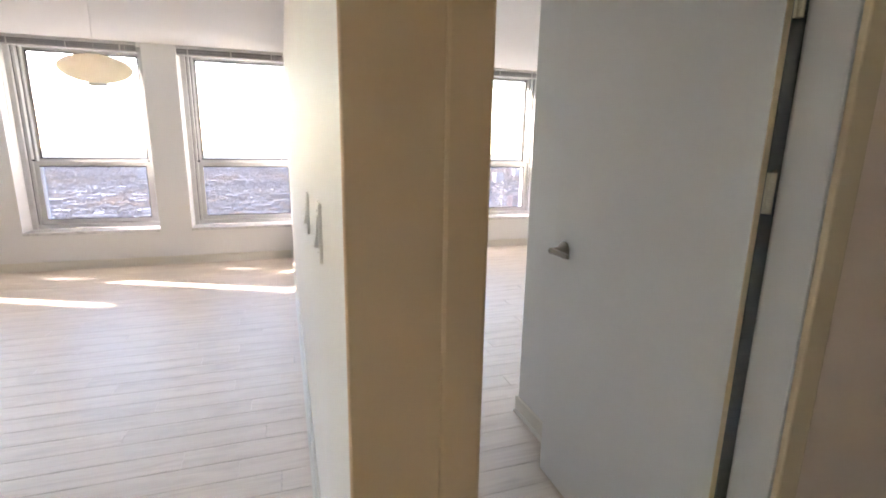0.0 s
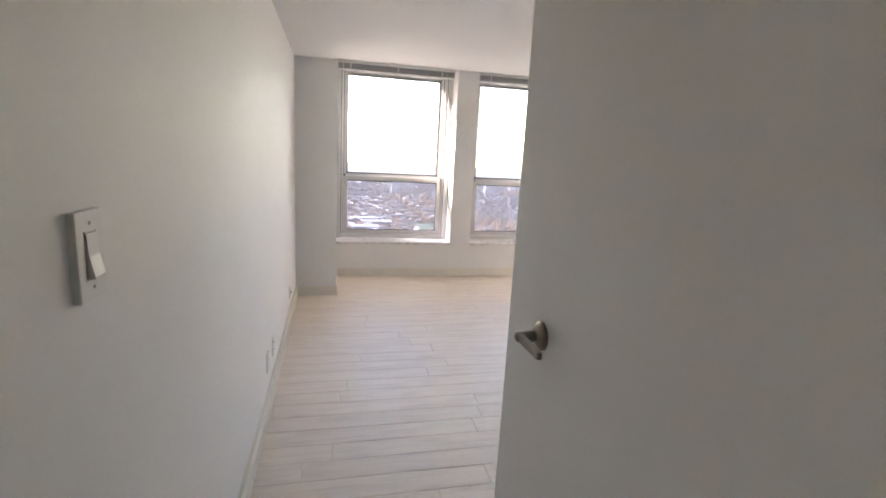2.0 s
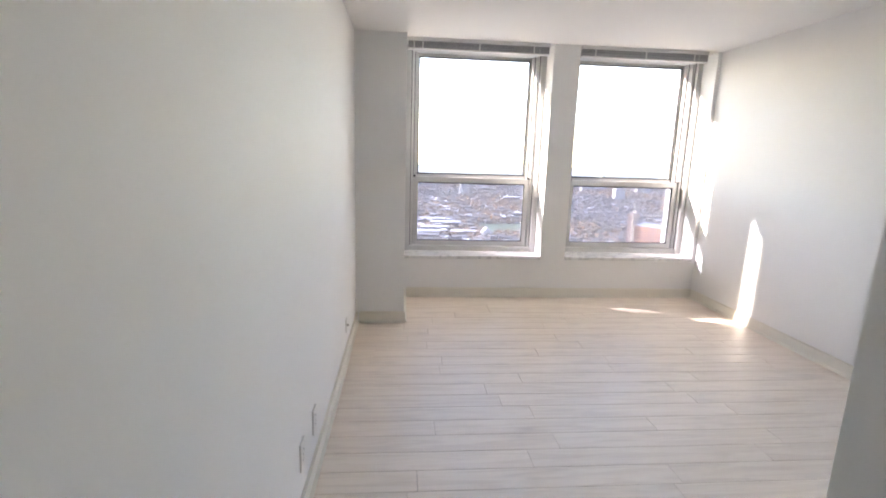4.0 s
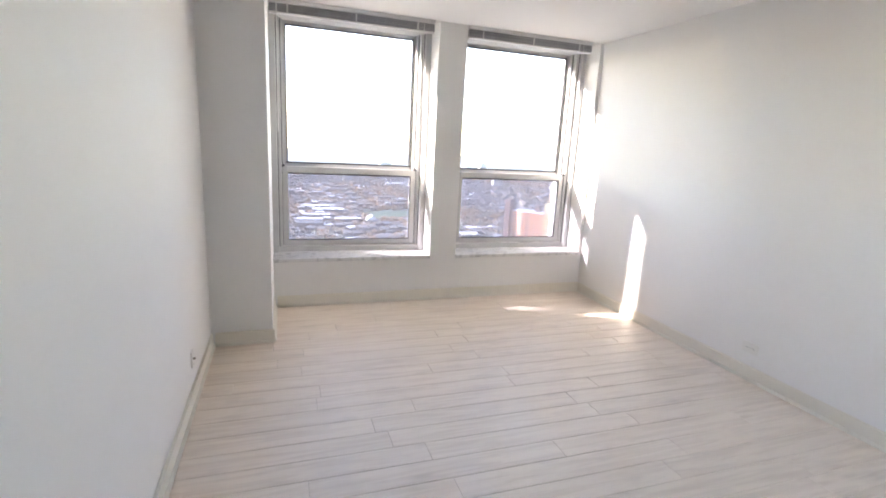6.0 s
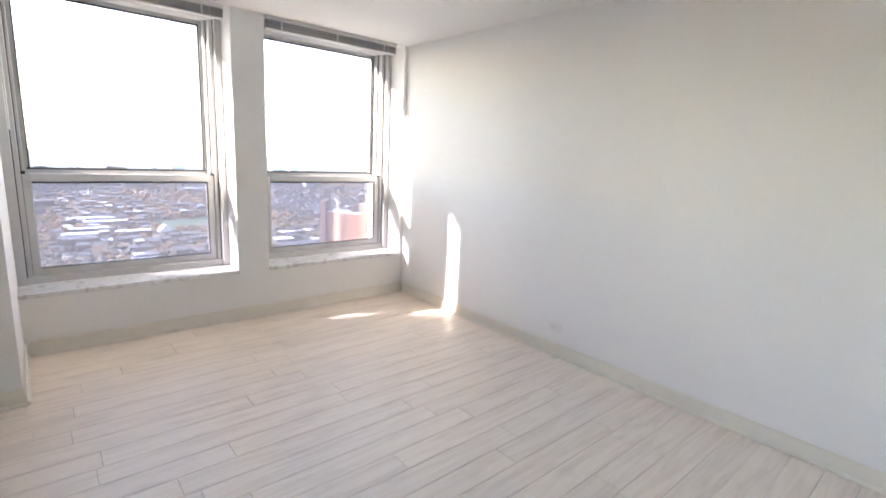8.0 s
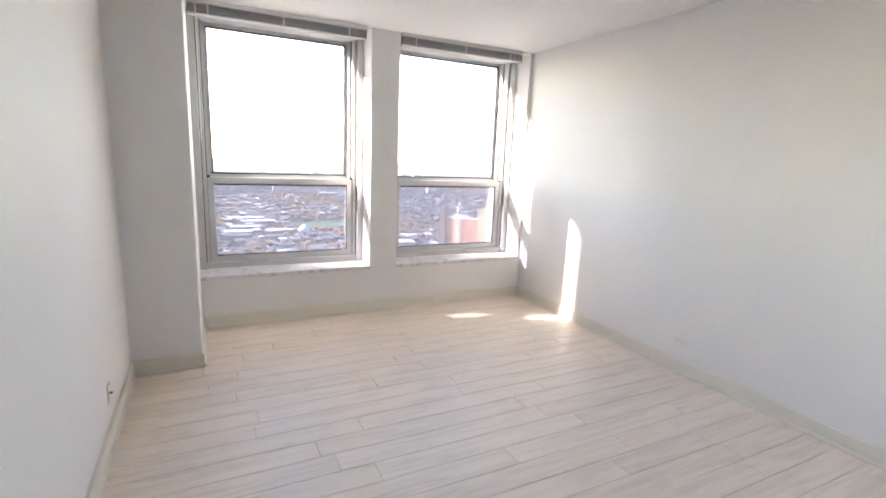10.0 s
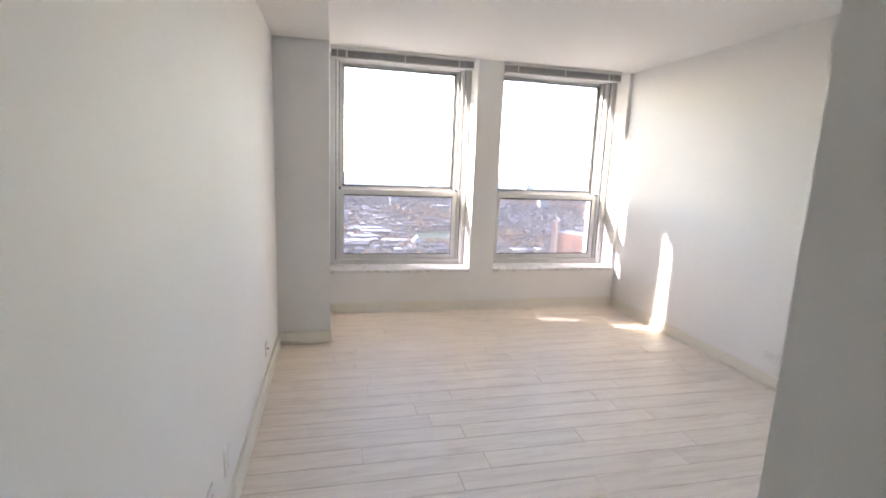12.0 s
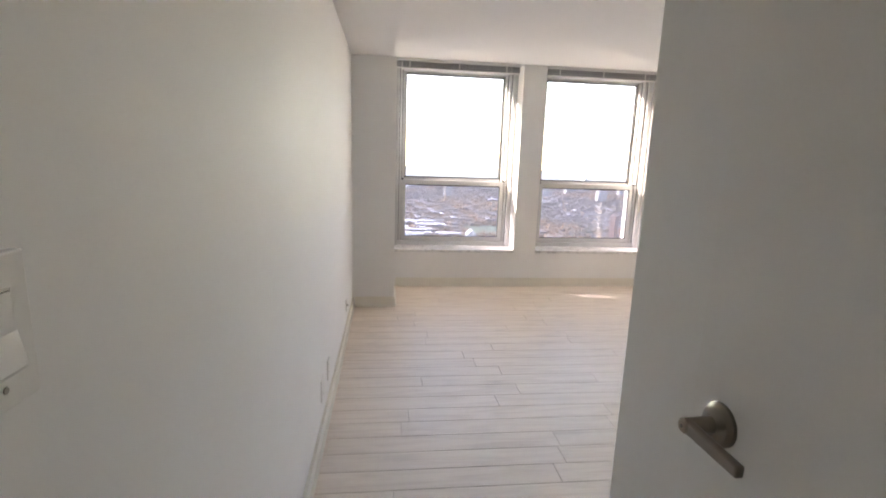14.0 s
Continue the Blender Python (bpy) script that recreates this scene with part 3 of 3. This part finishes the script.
        ce = np.stack([tx + off[:, 0], ty + off[:, 1], GZ + rng.uniform(2.0, 6.0, n)], 1)
        vv = ico[None] * (r[:, None, None] * rng.uniform(0.78, 1.22, (n, 12, 1)) * np.array((1.15, 1.15, 0.65))) + ce[:, None]
        vs.append(vv.reshape(-1, 3))
        fs.append((tri[None] + (base + np.arange(n) * 12)[:, None, None]).reshape(-1, 3))
        ms.append(np.repeat(kind, 20))
        base += n * 12
    many("city_trees", np.concatenate(vs).tolist(), np.concatenate(fs).tolist(), LEAVES, np.concatenate(ms).tolist(), "autumn street trees in orange, olive and bare brown", "trees")


city()

LAWN = mat("playing_field", (0.044, 0.075, 0.031), 0.9, var=0.2, scale=0.05)
setting(bx("lawn", 106, 182, 600, 690, GZ, GZ + 0.3, LAWN), "green playing field between the houses", "field")

BRICK = mat("sunlit_red_brick", (0.27, 0.125, 0.07), 0.8, var=0.1, scale=0.15)
DARKB = mat("dark_red_brick", (0.088, 0.049, 0.045), 0.8, var=0.1, scale=0.15)
CREAMB = mat("cream_wall", (0.245, 0.197, 0.116), 0.8, var=0.08, scale=0.1)
PALE = mat("pale_facade", (0.231, 0.228, 0.228), 0.8, var=0.1, scale=0.1, island=0.2)
FARW = mat("far_window_bands", (0.129, 0.133, 0.143), 0.6)
DARKW = mat("dark_window_glass", (0.05, 0.055, 0.065), 0.2)


def tower_block():
    b = tagged(empty("apartment_building", 194.5, 356, GZ), "sunlit red brick apartment block with dark stair towers", "building")
    h = GZ
    b.rotation_euler = (0, 0, radians(-53))
    bx("stair_tower", -17, -12.5, -6, 4, 0, -40.6 - h, DARKB, b)
    bx("wall", -12.5, 17.5, -3, 15, 0, -49.7 - h, BRICK, b)
    # a recess's shade given as a dark strip just proud of the wall
    bx("recess_shade_strip", 1.5, 4.0, -3.25, -2.9, 0, -50.2 - h, DARKB, b)
    bx("stair_tower", 6, 9.5, 4, 10, -49.7 - h, -43.5 - h, DARKB, b)
    bx("roof", -12.5, 17.5, -3, 15, -49.7 - h, -49.2 - h, ROOFS[0], b)
    bx("end_wall", 17.5, 31, -5, 15, 0, -40.2 - h, CREAMB, b)
    for fl in range(13):
        z = 6 + fl * 3.0
        for xx in (-10.6, -7.4, -4.2, -1.2, 8.0, 11.0, 14.2):
            bx("window", xx - 0.7, xx + 0.7, -3.06, -2.9, z, z + 1.4, DARKW, b)


tower_block()


def far_block(x, y, sx, sy, h, storeys):
    h *= 0.72
    b = tagged(empty("office_tower", x, y, GZ), "pale distant tower above the low city", "building", "distant towers")
    bx("wall", -sx, sx, -sy, sy, 0, h, PALE, b)
    for s in range(storeys):
        z = h * (s + 0.35) / storeys
        bx("window_band", -sx * 0.9, sx * 0.9, -sy - 0.15, -sy + 0.1, z, z + h * 0.35 / storeys, FARW, b)
    bx("roof", -sx * 0.4, sx * 0.4, -sy * 0.4, sy * 0.4, h, h + 4, PALE, b)


for q in ((150, 1180, 9, 9, 42, 11), (420, 1250, 16, 9, 36, 9), (520, 1120, 11, 9, 40, 10), (560, 1420, 20, 10, 48, 12), (640, 1500, 12, 10, 58, 14), (700, 1350, 22, 10, 34, 9),
          (250, 1500, 10, 9, 40, 10), (-310, 1300, 14, 10, 38, 10), (330, 1600, 18, 10, 44, 11)):
    far_block(*q)


def gable_house(x, y):
    b = tagged(empty("gable_house", x, y, GZ), "white house with a steep grey gable roof", "house")
    bx("wall", -6, 6, -7, 7, 0, 8, PALE, b)
    bm = bmesh.new()
    p = [bm.verts.new(c) for c in ((-6.5, -7.4, 7.9), (6.5, -7.4, 7.9), (0, -7.4, 14.5), (-6.5, 7.4, 7.9), (6.5, 7.4, 7.9), (0, 7.4, 14.5))]
    for f in ((0, 1, 2), (3, 5, 4), (0, 2, 5, 3), (1, 4, 5, 2), (0, 3, 4, 1)):
        bm.faces.new([p[k] for k in f])
    part("roof", bm, ROOFS[0], b)


gable_house(101, 560)
for q in ((40, 600, 16, 6, 8), (58, 640, 20, 7, 9), (75, 575, 15, 6, 7), (48, 680, 22, 7, 8), (30, 560, 14, 7, 9)):
    o = tagged(empty("flat_roof_building", q[0], q[1], GZ), "low building with a bright white flat roof", "building", "white roofed buildings")
    bx("wall", -q[2], q[2], -q[3], q[3], 0, q[4], ROOFS[2], o)
    bx("roof", -q[2] - 0.3, q[2] + 0.3, -q[3] - 0.3, q[3] + 0.3, q[4], q[4] + 0.6, ROOFS[0], o)


# ---------------------------------------------------------------- floor planks, last
floor = setting(bx("floor", -6.65, XR + 0.15, -2.15, YW, -0.12, -0.011, SUB), "pale whitewashed oak laminate plank floor", "floor")


def plank_mesh(length, width):
    bm = bmesh.new()
    c, e, g, t = 0.0018, 0.0003, 0.0007, 0.011
    lx, wy = length - g, width - g
    low = [bm.verts.new(p) for p in ((g, g, 0), (lx, g, 0), (lx, wy, 0), (g, wy, 0))]
    mid = [bm.verts.new((p.co.x, p.co.y, t - 0.0012)) for p in low]
    top = [bm.verts.new(p) for p in ((g + e, g + c, t), (lx - e, g + c, t), (lx - e, wy - c, t), (g + e, wy - c, t))]
    for a, b in ((low, mid), (mid, top)):
        for k in range(4):
            bm.faces.new((a[k], a[(k + 1) % 4], b[(k + 1) % 4], b[k]))
    bm.faces.new(top)
    me = bpy.data.meshes.new("plank")
    bm.to_mesh(me)
    bm.free()
    me.materials.append(PLANK)
    return me


PITCH, PHASE, LONG = 0.14, 2.84 % 0.14, 1.21
cache = {}
rest_v, rest_f = [], []
prng = random.Random(11)
count = 0


def lay(x0, x1, y0, y1, near):
    global count
    row = math.floor((y0 - PHASE) / PITCH)
    while PHASE + row * PITCH < y1:
        ya = max(y0, PHASE + row * PITCH)
        yb = min(y1, PHASE + (row + 1) * PITCH)
        xx = x0 - prng.uniform(0, LONG)
        while xx < x1:
            a, b = max(xx, x0), min(xx + LONG, x1)
            if b - a > 0.02 and yb - ya > 0.01:
                key = (round(b - a, 3), round(yb - ya, 3))
                if near(0.5 * (a + b), 0.5 * (ya + yb)) and count < 300:
                    if key not in cache:
                        cache[key] = plank_mesh(*key)
                    ob = new("plank", cache[key])
                    ob.location = (a, ya, -0.011)
                    ob.parent = floor
                    count += 1
                else:
                    n = len(rest_v)
                    rest_v.extend(((a, ya, -0.011), (b, ya, -0.011), (b, yb, -0.011), (a, yb, -0.011), (a + .002, ya + .002, 0), (b - .002, ya + .002, 0), (b - .002, yb - .002, 0), (a + .002, yb - .002, 0)))
                    rest_f.extend(((n, n + 1, n + 5, n + 4), (n + 1, n + 2, n + 6, n + 5), (n + 2, n + 3, n + 7, n + 6), (n + 3, n, n + 4, n + 7), (n + 4, n + 5, n + 6, n + 7)))
            xx += LONG
        row += 1


lay(0.0, XR, YB, YW, lambda x, y: True)
lay(LX, PART_X, YH, YW, lambda x, y: x > -2.6 and y > 1.4)
lay(LX, 2.45, -1.4, YH, lambda x, y: False)
lay(JL, JR, YH, YB, lambda x, y: False)
me = bpy.data.meshes.new("far_planks")
me.from_pydata(rest_v, [], rest_f)
me.materials.append(PLANK)
far = new("far_planks", me)
far.parent = floor
tagged(far, kind="stuff")
